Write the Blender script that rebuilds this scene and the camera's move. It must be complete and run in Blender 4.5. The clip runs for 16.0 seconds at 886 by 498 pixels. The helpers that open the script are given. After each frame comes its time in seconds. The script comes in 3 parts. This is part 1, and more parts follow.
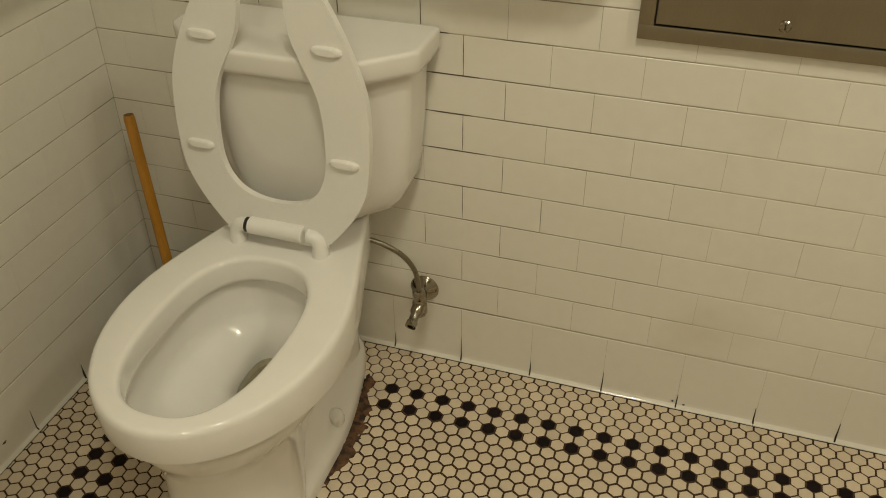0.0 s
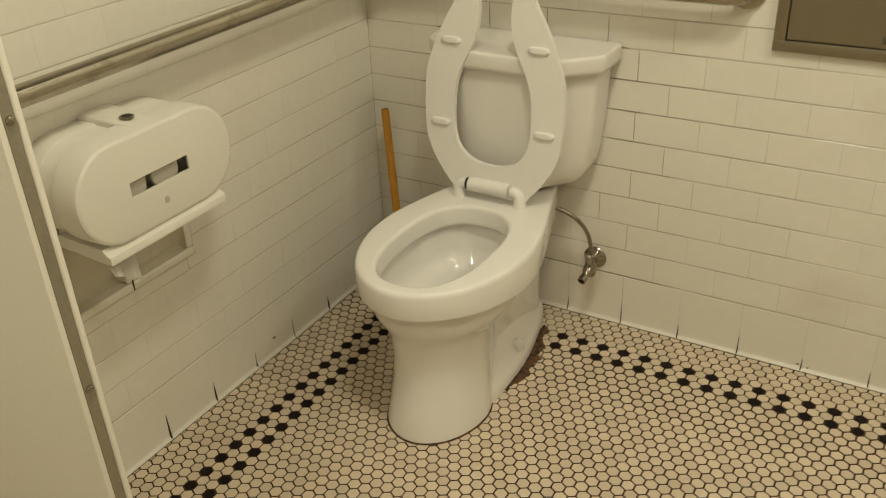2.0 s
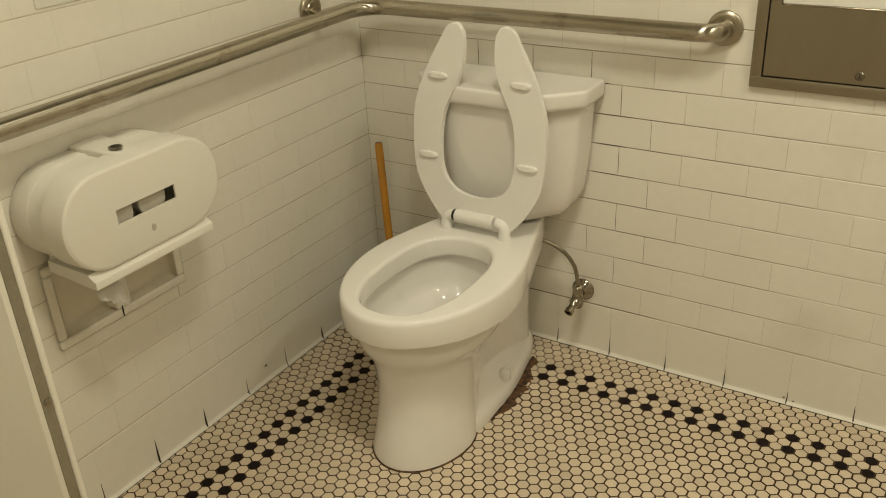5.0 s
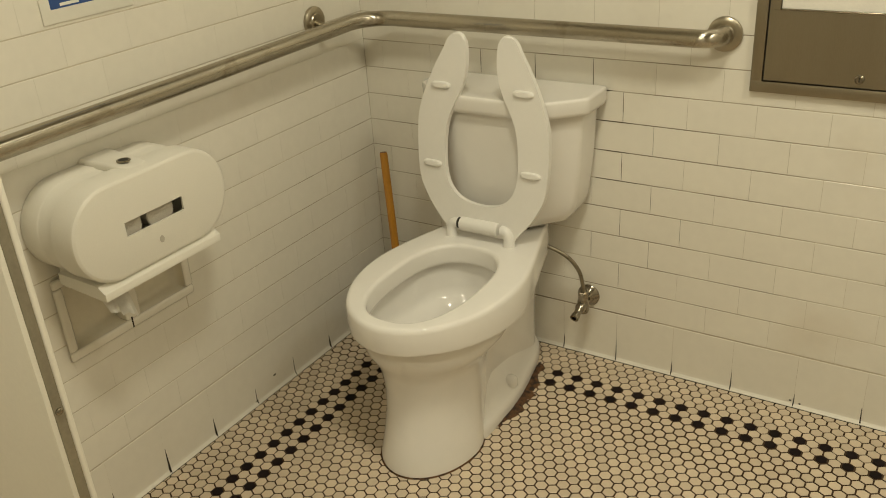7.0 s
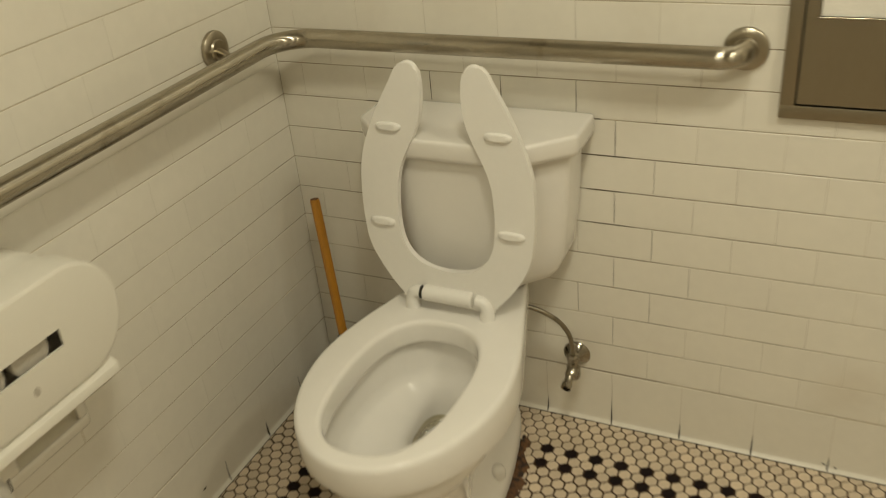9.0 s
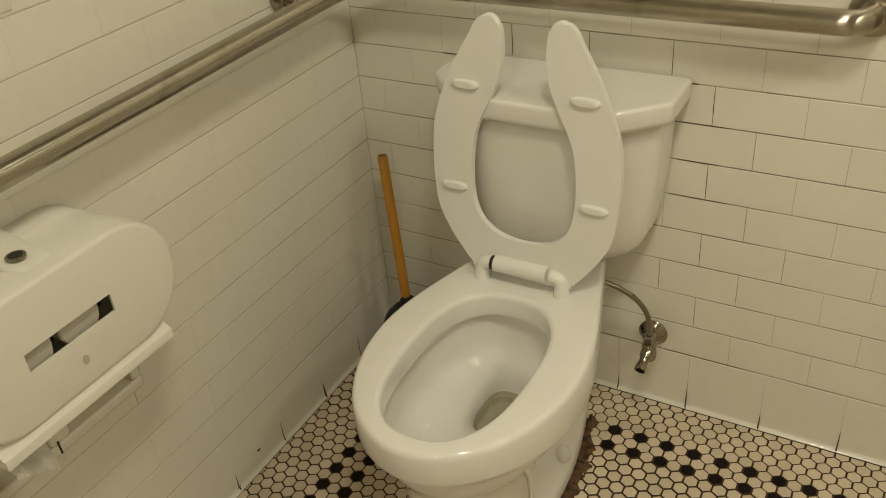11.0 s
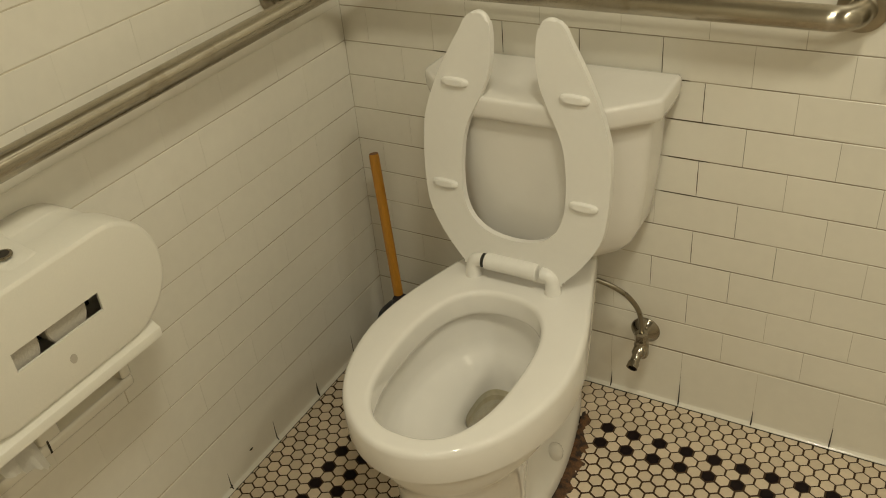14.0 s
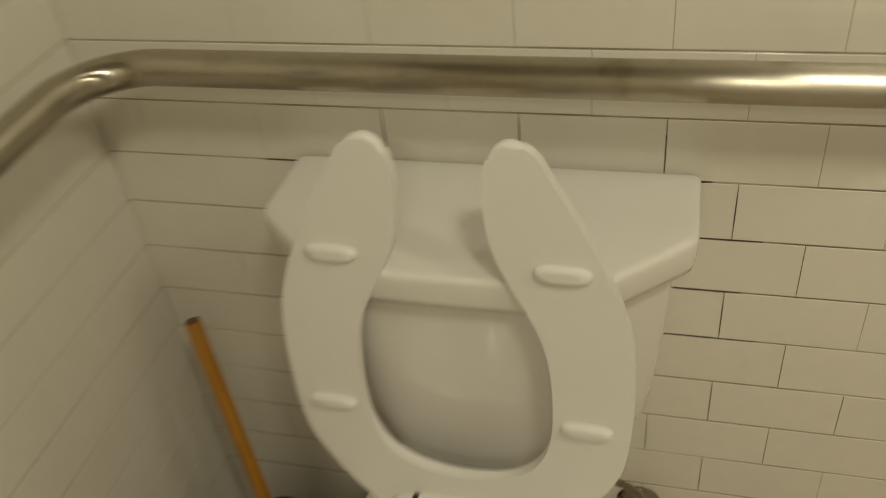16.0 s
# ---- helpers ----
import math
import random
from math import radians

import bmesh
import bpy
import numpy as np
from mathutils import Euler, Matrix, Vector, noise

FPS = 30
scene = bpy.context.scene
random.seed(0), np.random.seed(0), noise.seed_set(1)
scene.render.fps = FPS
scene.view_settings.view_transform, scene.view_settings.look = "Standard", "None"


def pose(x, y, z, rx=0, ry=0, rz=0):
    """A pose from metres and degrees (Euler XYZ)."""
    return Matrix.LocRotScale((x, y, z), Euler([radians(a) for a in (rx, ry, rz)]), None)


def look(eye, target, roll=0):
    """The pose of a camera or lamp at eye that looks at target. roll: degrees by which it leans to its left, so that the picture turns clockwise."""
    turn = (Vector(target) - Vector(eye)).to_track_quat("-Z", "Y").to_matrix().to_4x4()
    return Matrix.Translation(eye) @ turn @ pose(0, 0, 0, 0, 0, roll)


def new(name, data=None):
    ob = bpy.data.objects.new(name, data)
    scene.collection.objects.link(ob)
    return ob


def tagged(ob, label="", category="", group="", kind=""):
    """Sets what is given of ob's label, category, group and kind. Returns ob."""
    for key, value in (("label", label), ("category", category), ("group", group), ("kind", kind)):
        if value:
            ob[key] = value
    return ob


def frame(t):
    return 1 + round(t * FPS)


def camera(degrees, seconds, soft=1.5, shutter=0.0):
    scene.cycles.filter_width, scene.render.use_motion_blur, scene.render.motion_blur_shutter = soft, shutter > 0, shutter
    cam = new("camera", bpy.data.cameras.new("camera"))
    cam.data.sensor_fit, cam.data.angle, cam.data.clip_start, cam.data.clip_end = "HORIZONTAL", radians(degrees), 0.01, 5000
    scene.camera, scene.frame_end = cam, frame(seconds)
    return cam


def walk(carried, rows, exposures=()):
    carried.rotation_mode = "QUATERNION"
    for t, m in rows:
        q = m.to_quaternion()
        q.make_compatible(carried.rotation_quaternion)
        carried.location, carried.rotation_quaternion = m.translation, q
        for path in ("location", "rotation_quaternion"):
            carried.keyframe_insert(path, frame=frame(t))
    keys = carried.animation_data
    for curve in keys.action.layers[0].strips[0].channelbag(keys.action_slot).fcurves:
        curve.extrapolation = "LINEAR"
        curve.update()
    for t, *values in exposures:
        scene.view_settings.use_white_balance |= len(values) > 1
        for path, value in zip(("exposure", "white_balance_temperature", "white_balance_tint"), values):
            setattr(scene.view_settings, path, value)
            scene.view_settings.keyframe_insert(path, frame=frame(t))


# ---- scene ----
cam = camera(53.4, 16.0, soft=1.0, shutter=0.8)
EXPOSURES = ((0.0, -0.24), (1.0, 0.02), (3.5, 0.03), (8.0, 0.03), (9.0, -0.07), (10.0, -0.12), (14.5, -0.13), (16.0, -0.36))
PATH = [
    (0, (1.171, -1.368, 1.341), (0.661, 0.168, 0.166), -0.5),
    (0.04, (1.171, -1.368, 1.341), (0.661, 0.168, 0.166), -0.5),
    (0.5, (1.231, -1.554, 1.333), (0.408, -0.123, 0.205), -3.6),
    (1, (1.272, -1.71, 1.335), (0.293, -0.362, 0.229), -2.5),
    (1.5, (1.313, -1.848, 1.365), (0.39, -0.391, 0.352), -2.9),
    (2, (1.381, -1.936, 1.357), (0.474, -0.443, 0.383), -2.6),
    (2.5, (1.429, -1.956, 1.358), (0.451, -0.455, 0.468), -2.8),
    (3, (1.458, -1.947, 1.357), (0.471, -0.447, 0.476), -3.0),
    (3.5, (1.461, -1.936, 1.354), (0.491, -0.432, 0.462), -2.5),
    (4, (1.467, -1.924, 1.354), (0.498, -0.423, 0.454), -2.6),
    (6.5, (1.491, -1.934, 1.363), (0.507, -0.435, 0.478), -3.7),
    (7, (1.494, -1.936, 1.363), (0.504, -0.437, 0.484), -3.9),
    (7.5, (1.5, -1.933, 1.363), (0.503, -0.439, 0.484), -4.1),
    (8, (1.497, -1.915, 1.36), (0.488, -0.425, 0.488), -4.5),
    (8.5, (1.393, -1.804, 1.363), (0.408, -0.329, 0.439), -5.8),
    (9, (1.155, -1.554, 1.401), (0.365, -0.005, 0.411), -5.6),
    (9.5, (1.087, -1.456, 1.389), (0.27, 0.021, 0.316), -3.9),
    (10, (1.073, -1.452, 1.389), (0.202, -0.026, 0.291), -5.1),
    (12.5, (1.097, -1.457, 1.388), (0.2, -0.037, 0.302), -5.5),
    (13, (1.096, -1.455, 1.385), (0.205, -0.032, 0.298), -5.6),
    (13.5, (1.097, -1.453, 1.387), (0.211, -0.029, 0.298), -5.6),
    (14, (1.094, -1.447, 1.384), (0.207, -0.025, 0.291), -5.7),
    (14.5, (1.09, -1.42, 1.383), (0.233, 0.003, 0.269), -5.6),
    (15, (1.073, -1.334, 1.371), (0.275, 0.126, 0.262), -6.7),
    (15.5, (0.847, -1.09, 1.353), (0.131, 0.42, 0.254), -7.6),
    (16, (0.687, -0.808, 1.304), (0.199, 0.685, 0.067), -7.1),
]
walk(cam, [(t, look(eye, target, roll)) for t, eye, target, roll in PATH], EXPOSURES)

# ---- light and exposure ----
world = bpy.data.worlds.new("world")
scene.world = world
world.use_nodes = True
world.node_tree.nodes["Background"].inputs[0].default_value = (0.9, 0.8, 0.6, 1)
world.node_tree.nodes["Background"].inputs[1].default_value = 0.02
scene.view_settings.exposure = 0.0


def area_lamp(name, place, target, width, depth, watts, colour):
    data = bpy.data.lights.new(name, "AREA")
    data.shape, data.size, data.size_y, data.energy, data.color = "RECTANGLE", width, depth, watts, colour
    ob = new(name, data)
    ob.matrix_world = look(place, target)
    return ob


LAMP = (0.978, 0.920, 0.708)
area_lamp("ceiling_or_fill_lamp", (1.18, -1.16, 2.42), (1.18, -1.16, 0), 0.28, 0.28, 16.3, LAMP)
area_lamp("ceiling_or_fill_lamp", (2.25, -0.85, 2.42), (2.25, -0.85, 0), 0.24, 0.24, 11.5, LAMP)
# unseen fill lamp, added to light the near face of the partition
area_lamp("ceiling_or_fill_lamp", (1.00, -2.42, 2.42), (1.00, -2.42, 0), 0.26, 0.26, 12.0, LAMP)


# ---- materials ----
def material(name, colour, rough=0.5, metal=0.0, coat=0.0, vary=0.06, scale=9.0, fine=160.0, bump=0.06,
             stain=None, stain_scale=5.0, stain_from=0.55, stain_to=0.75, rough_vary=0.08, each=0.0, stretch=(1, 1, 1), ior=1.5):
    m = bpy.data.materials.new(name)
    m.use_nodes = True
    nt = m.node_tree
    n, l = nt.nodes, nt.links
    b = n["Principled BSDF"]
    b.inputs["Metallic"].default_value = metal
    b.inputs["IOR"].default_value = ior
    b.inputs["Coat Weight"].default_value = coat
    b.inputs["Coat Roughness"].default_value = 0.05
    co = n.new("ShaderNodeTexCoord")
    mp = n.new("ShaderNodeMapping")
    mp.inputs["Scale"].default_value = stretch
    geo = n.new("ShaderNodeNewGeometry")
    l.new(geo.outputs["Position"], mp.inputs["Vector"])

    def noise_at(s, detail=4.0):
        t = n.new("ShaderNodeTexNoise")
        t.inputs["Scale"].default_value, t.inputs["Detail"].default_value = s, detail
        l.new(mp.outputs["Vector"], t.inputs["Vector"])
        return t.outputs["Fac"]

    big, small = noise_at(scale), noise_at(fine, 3.0)
    add = n.new("ShaderNodeMath")
    add.operation = "ADD"
    l.new(big, add.inputs[0])
    l.new(small, add.inputs[1])
    span = n.new("ShaderNodeMapRange")
    span.inputs["From Min"].default_value, span.inputs["From Max"].default_value = 0.6, 1.4
    span.inputs["To Min"].default_value, span.inputs["To Max"].default_value = 1 - vary, 1 + vary
    l.new(add.outputs[0], span.inputs["Value"])
    value = span.outputs["Result"]
    if each:
        info = n.new("ShaderNodeObjectInfo")
        r1 = n.new("ShaderNodeMath")
        r1.operation = "ADD"
        l.new(info.outputs["Random"], r1.inputs[0])
        l.new(geo.outputs["Random Per Island"], r1.inputs[1])
        fr = n.new("ShaderNodeMath")
        fr.operation = "FRACT"
        l.new(r1.outputs[0], fr.inputs[0])
        er = n.new("ShaderNodeMapRange")
        er.inputs["To Min"].default_value, er.inputs["To Max"].default_value = 1 - each, 1 + each
        l.new(fr.outputs[0], er.inputs["Value"])
        mul = n.new("ShaderNodeMath")
        mul.operation = "MULTIPLY"
        l.new(value, mul.inputs[0])
        l.new(er.outputs["Result"], mul.inputs[1])
        value = mul.outputs[0]
    tint = n.new("ShaderNodeVectorMath")
    tint.operation = "SCALE"
    tint.inputs[0].default_value = colour
    l.new(value, tint.inputs["Scale"])
    out = tint.outputs["Vector"]
    if stain:
        where = n.new("ShaderNodeMapRange")
        where.inputs["From Min"].default_value, where.inputs["From Max"].default_value = stain_from, stain_to
        l.new(noise_at(stain_scale, 6.0), where.inputs["Value"])
        mix = n.new("ShaderNodeMix")
        mix.data_type = "RGBA"
        l.new(where.outputs["Result"], mix.inputs[0])
        l.new(out, mix.inputs[6])
        mix.inputs[7].default_value = (*stain, 1)
        out = mix.outputs[2]
    l.new(out, b.inputs["Base Color"])
    rr = n.new("ShaderNodeMapRange")
    rr.inputs["To Min"].default_value, rr.inputs["To Max"].default_value = max(0.02, rough - rough_vary), rough + rough_vary
    l.new(big, rr.inputs["Value"])
    l.new(rr.outputs["Result"], b.inputs["Roughness"])
    if bump:
        bp = n.new("ShaderNodeBump")
        bp.inputs["Strength"].default_value, bp.inputs["Distance"].default_value = bump, 0.002
        l.new(add.outputs[0], bp.inputs["Height"])
        l.new(bp.outputs["Normal"], b.inputs["Normal"])
    return m


TILE = material("glazed_white_tile", (0.78, 0.745, 0.66), 0.24, coat=0.25, vary=0.03, scale=6, fine=40, bump=0.05, each=0.010, rough_vary=0.06, stain=(0.62, 0.55, 0.44), stain_scale=2.6, stain_from=0.60, stain_to=0.95)
GROUT = material("stained_wall_grout", (0.58, 0.52, 0.41), 0.85, vary=0.16, scale=14, fine=220, stain=(0.185, 0.140, 0.088), stain_scale=4.2, stain_from=0.36, stain_to=0.58, bump=0.3)
gn, gl = GROUT.node_tree.nodes, GROUT.node_tree.links
spot = gn.new("ShaderNodeVectorMath")
spot.operation = "DISTANCE"
spot.inputs[1].default_value = (0.62, 0.0, 0.48)
gl.new(next(k for k in gn if k.type == "NEW_GEOMETRY").outputs["Position"], spot.inputs[0])
fall = gn.new("ShaderNodeMapRange")
fall.inputs["From Min"].default_value, fall.inputs["From Max"].default_value = 0.28, 1.00
fall.inputs["To Min"].default_value, fall.inputs["To Max"].default_value = 1.0, 0.07
gl.new(spot.outputs["Value"], fall.inputs["Value"])
dirty = next(k for k in gn if k.type == "MIX")
amount = gn.new("ShaderNodeMath")
amount.operation = "MULTIPLY"
gl.new(dirty.inputs[0].links[0].from_socket, amount.inputs[0])
gl.new(fall.outputs["Result"], amount.inputs[1])
gl.new(amount.outputs[0], dirty.inputs[0])
GRIME = material("black_joint_grime", (0.035, 0.028, 0.02), 0.8, vary=0.3, scale=60, fine=300, bump=0.2)
SEAM = material("brown_open_joint", (0.095, 0.070, 0.042), 0.85, vary=0.3, scale=40, fine=300, bump=0.2)
PAINT = material("cream_wall_paint", (0.56, 0.525, 0.45), 0.5, vary=0.04, scale=3, fine=120, bump=0.12)
CEIL = material("ceiling_paint", (0.55, 0.53, 0.48), 0.8, vary=0.03, bump=0.1)
HEX = material("cream_hex_tile", (0.60, 0.497, 0.368), 0.32, vary=0.07, scale=11, fine=120, bump=0.08, each=0.09, stain=(0.47, 0.385, 0.265), stain_scale=4.5, stain_from=0.58, stain_to=0.85)
BLACK = material("black_hex_tile", (0.010, 0.0055, 0.006), 0.5, ior=1.22, vary=0.2, scale=20, fine=200, bump=0.05, each=0.2)
FGROUT = material("brown_floor_grout", (0.054, 0.028, 0.011), 0.9, vary=0.35, scale=18, fine=300, bump=0.5)
PORC = material("white_porcelain", (0.785, 0.757, 0.708), 0.075, coat=0.25, vary=0.015, scale=3, fine=30, bump=0.006, rough_vary=0.02)
STAINED = material("olive_stained_porcelain", (0.47, 0.42, 0.295), 0.15, coat=0.3, vary=0.15, scale=30, fine=120, bump=0.03)
SEAT = material("white_seat_plastic", (0.79, 0.767, 0.72), 0.30, vary=0.015, scale=6, fine=90, bump=0.03, rough_vary=0.05)
PLAST = material("ivory_plastic", (0.77, 0.74, 0.66), 0.33, vary=0.02, scale=5, fine=350, bump=0.05)
STEEL = material("brushed_stainless", (0.42, 0.375, 0.29), 0.30, metal=1.0, vary=0.06, scale=9, fine=90, bump=0.0, rough_vary=0.03, stain=(0.22, 0.18, 0.12), stain_scale=16, stain_from=0.62, stain_to=0.74)
BARSTEEL = material("lathe_polished_steel", (0.45, 0.41, 0.33), 0.23, metal=1.0, vary=0.08, scale=9, fine=90, bump=0.0, rough_vary=0.03, stain=(0.29, 0.24, 0.165), stain_scale=15, stain_from=0.60, stain_to=0.75)
bb = BARSTEEL.node_tree.nodes["Principled BSDF"]
bb.inputs["Anisotropic"].default_value = 0.98
bb.inputs["Anisotropic Rotation"].default_value = 0.25
along = BARSTEEL.node_tree.nodes.new("ShaderNodeTangent")
along.direction_type, along.uv_map = "UV_MAP", "along"
BARSTEEL.node_tree.links.new(along.outputs["Tangent"], bb.inputs["Tangent"])
PLATE = material("dull_stainless_sheet", (0.34, 0.30, 0.225), 0.38, metal=1.0, vary=0.07, scale=5, fine=260, bump=0.03, stretch=(6, 6, 0.35))
CHROME = material("worn_chrome", (0.34, 0.305, 0.245), 0.14, metal=1.0, vary=0.1, scale=40, fine=300, bump=0.03)
HOSE = material("dull_supply_tube", (0.28, 0.25, 0.19), 0.3, metal=1.0, vary=0.15, scale=40, fine=300, bump=0.05)
# for dark parts, and to paint the shade in gaps, slots and hollows
DARK = material("dark_part_and_gap_shade", (0.02, 0.017, 0.013), 0.6, vary=0.2, bump=0.1)
WOOD = material("varnished_wood", (0.46, 0.205, 0.018), 0.38, coat=0.2, vary=0.22, scale=24, fine=120, bump=0.08, stretch=(3, 3, 0.25))
ENDGRAIN = material("dark_end_grain", (0.16, 0.07, 0.025), 0.7, vary=0.3, scale=90, fine=300, bump=0.3)
RUBBER = material("black_rubber", (0.006, 0.008, 0.015), 0.5, vary=0.2, scale=20, fine=200, bump=0.1)
BLUE = material("blue_print", (0.025, 0.075, 0.25), 0.35, vary=0.04, bump=0.02)
WHITE = material("white_print", (0.80, 0.78, 0.70), 0.4, vary=0.02, bump=0.02)
PAPER = material("soft_white_paper", (0.80, 0.77, 0.70), 0.9, vary=0.05, scale=20, fine=260, bump=0.3)
GREYROLL = material("grey_paper_roll", (0.50, 0.46, 0.39), 0.9, vary=0.08, scale=30, fine=240, bump=0.3)
CRUST = material("brown_floor_crust", (0.115, 0.052, 0.019), 0.75, vary=0.5, scale=70, fine=320, bump=0.8, stain=(0.025, 0.014, 0.008), stain_scale=60, stain_from=0.45, stain_to=0.6)
# cream glaze, darkened and yellowed to carry the shade inside the holder recess
RECESS_SHADE = material("shaded_cream_recess", (0.72, 0.67, 0.55), 0.35, vary=0.05, scale=9, fine=60, bump=0.04)
PANEL = material("cream_partition_laminate", (0.80, 0.765, 0.67), 0.38, vary=0.025, scale=4, fine=200, bump=0.05)
EDGE = material("dull_edge_channel", (0.32, 0.29, 0.22), 0.42, metal=0.5, vary=0.12, scale=12, fine=200, bump=0.06)
WATER = bpy.data.materials.new("bowl_water")
WATER.use_nodes = True
wb = WATER.node_tree.nodes["Principled BSDF"]
wb.inputs["Base Color"].default_value = (0.93, 0.93, 0.86, 1)
wb.inputs["Roughness"].default_value = 0.02
wb.inputs["IOR"].default_value = 1.33
wb.inputs["Transmission Weight"].default_value = 1.0


# ---- builders ----
def finish(bm, smooth=True, angle=38):
    bmesh.ops.recalc_face_normals(bm, faces=bm.faces[:])
    if smooth:
        for f in bm.faces:
            f.smooth = len(f.verts) < 12
        limit = radians(angle)
        for e in bm.edges:
            if len(e.link_faces) == 2 and e.calc_face_angle(0) > limit:
                e.smooth = False


def mesh_of(name, bm, mat, smooth=True, angle=38):
    finish(bm, smooth, angle)
    me = bpy.data.meshes.new(name)
    bm.to_mesh(me)
    bm.free()
    me.materials.append(mat)
    return me


def thing(name, label, category, place=(0, 0, 0), group="", kind="", m=None):
    ob = new(name)
    ob.empty_display_size = 0.05
    ob.matrix_basis = m if m else Matrix.Translation(place)
    return tagged(ob, label, category, group, kind)


def part(name, bm, mat, parent=None, label="", smooth=True, angle=38, m=None):
    """One mesh object under a thing or a part; the mesh is given in the parent's own space."""
    ob = new(name, mesh_of(name, bm, mat, smooth, angle))
    if m:
        ob.matrix_basis = m
    if parent:
        ob.parent = parent
    return tagged(ob, label)


def box(bm, lo, hi, bevel=0.0, segments=2):
    r = bmesh.ops.create_cube(bm, size=1.0)
    lo, hi = Vector(lo), Vector(hi)
    for v in r["verts"]:
        v.co = Vector([(a + b) / 2 + c * (b - a) for a, b, c in zip(lo, hi, v.co)])
    if bevel:
        edges = {e for v in r["verts"] for e in v.link_edges}
        bmesh.ops.bevel(bm, geom=list(edges), offset=bevel, segments=segments, affect="EDGES", profile=0.5)
    return bm


def loft(bm, loops, close_first=True, close_last=True):
    """Skin over closed loops of equal length."""
    rings = [[bm.verts.new(p) for p in loop] for loop in loops]
    n = len(rings[0])
    for a, b in zip(rings, rings[1:]):
        for i in range(n):
            bm.faces.new((a[i], a[(i + 1) % n], b[(i + 1) % n], b[i]))
    for ring, wanted in ((rings[0], close_first), (rings[-1], close_last)):
        if wanted:
            bm.faces.new(ring)
    return bm


def turned(bm, profile, place=(0, 0, 0), axis=(0, 0, 1), n=32):
    """Revolve (radius, height) pairs round an axis that starts at place."""
    q = Vector((0, 0, 1)).rotation_difference(Vector(axis)).to_matrix()
    loops = []
    for r, hgt in profile:
        loops.append([Vector(place) + q @ Vector((max(r, 1e-4) * math.cos(2 * math.pi * i / n), max(r, 1e-4) * math.sin(2 * math.pi * i / n), hgt)) for i in range(n)])
    return loft(bm, loops)


def smooth_line(points, steps=8, closed=False):
    """Catmull-Rom through the points."""
    p = [Vector(q) for q in points]
    n = len(p)
    out = []
    for i in range(n if closed else n - 1):
        a, b, c, d = (p[(i + k) % n] if closed else p[min(max(i + k, 0), n - 1)] for k in (-1, 0, 1, 2))
        for s in range(steps):
            t = s / steps
            out.append(0.5 * (2 * b + (c - a) * t + (2 * a - 5 * b + 4 * c - d) * t * t + (3 * b - a - 3 * c + d) * t ** 3))
    if not closed:
        out.append(p[-1])
    return out


def round_poly(points, n=5):
    """Closed outline from (x, y, radius) corners in the plane, each corner rounded."""
    out = []
    for i, (x, y, r) in enumerate(points):
        p, a, b = Vector((x, y)), Vector(points[i - 1][:2]), Vector(points[(i + 1) % len(points)][:2])
        u, v = (a - p), (b - p)
        d = min(r, u.length * 0.48, v.length * 0.48)
        s0, s1 = p + u.normalized() * d, p + v.normalized() * d
        for k in range(n):
            t = k / (n - 1)
            out.append((1 - t) ** 2 * s0 + 2 * t * (1 - t) * p + t * t * s1)
    return out


def tube(bm, line, radius, n=20):
    """A round bar along a line of points."""
    line = [Vector(p) for p in line]
    loops, side = [], None
    for i, p in enumerate(line):
        way = (line[min(i + 1, len(line) - 1)] - line[max(i - 1, 0)]).normalized()
        if side is None:
            side = way.orthogonal().normalized()
        side = (side - way * side.dot(way)).normalized()
        up = way.cross(side)
        r = radius[i] if isinstance(radius, list) else radius
        loops.append([p + r * (math.cos(2 * math.pi * k / n) * side + math.sin(2 * math.pi * k / n) * up) for k in range(n)])
    return loft(bm, loops)


def arc(centre, a, b, n=10):
    """Quarter turn about centre from centre + a to centre + b."""
    c, a, b = Vector(centre), Vector(a), Vector(b)
    return [c + math.cos(math.pi / 2 * i / n) * a + math.sin(math.pi / 2 * i / n) * b for i in range(n + 1)]


def prism(bm, outline, depth, round_edge=0.0, segments=3):
    """Extrude a closed outline (3D points in one plane) along depth; its edges rounded."""
    depth = Vector(depth)
    low = [bm.verts.new(p) for p in outline]
    high = [bm.verts.new(Vector(p) + depth) for p in outline]
    n = len(low)
    caps = [bm.faces.new(low), bm.faces.new(high)]
    for i in range(n):
        bm.faces.new((low[i], low[(i + 1) % n], high[(i + 1) % n], high[i]))
    if round_edge:
        bmesh.ops.bevel(bm, geom=[e for f in caps for e in f.edges], offset=round_edge, segments=segments, affect="EDGES", profile=0.5)
    return bm


# ---- setting ----
ROOM_X, ROOM_Y, ROOM_Z = 2.45, -3.0, 2.45
PITCH, BASE, ROW = 0.1545, 0.148, 0.0757
JOINT = 0.0022


def slab(name, lo, hi, mat, label):
    ob = part(name, box(bmesh.new(), lo, hi), mat, smooth=False)
    return tagged(ob, label, name.split("_")[0], kind="structure")


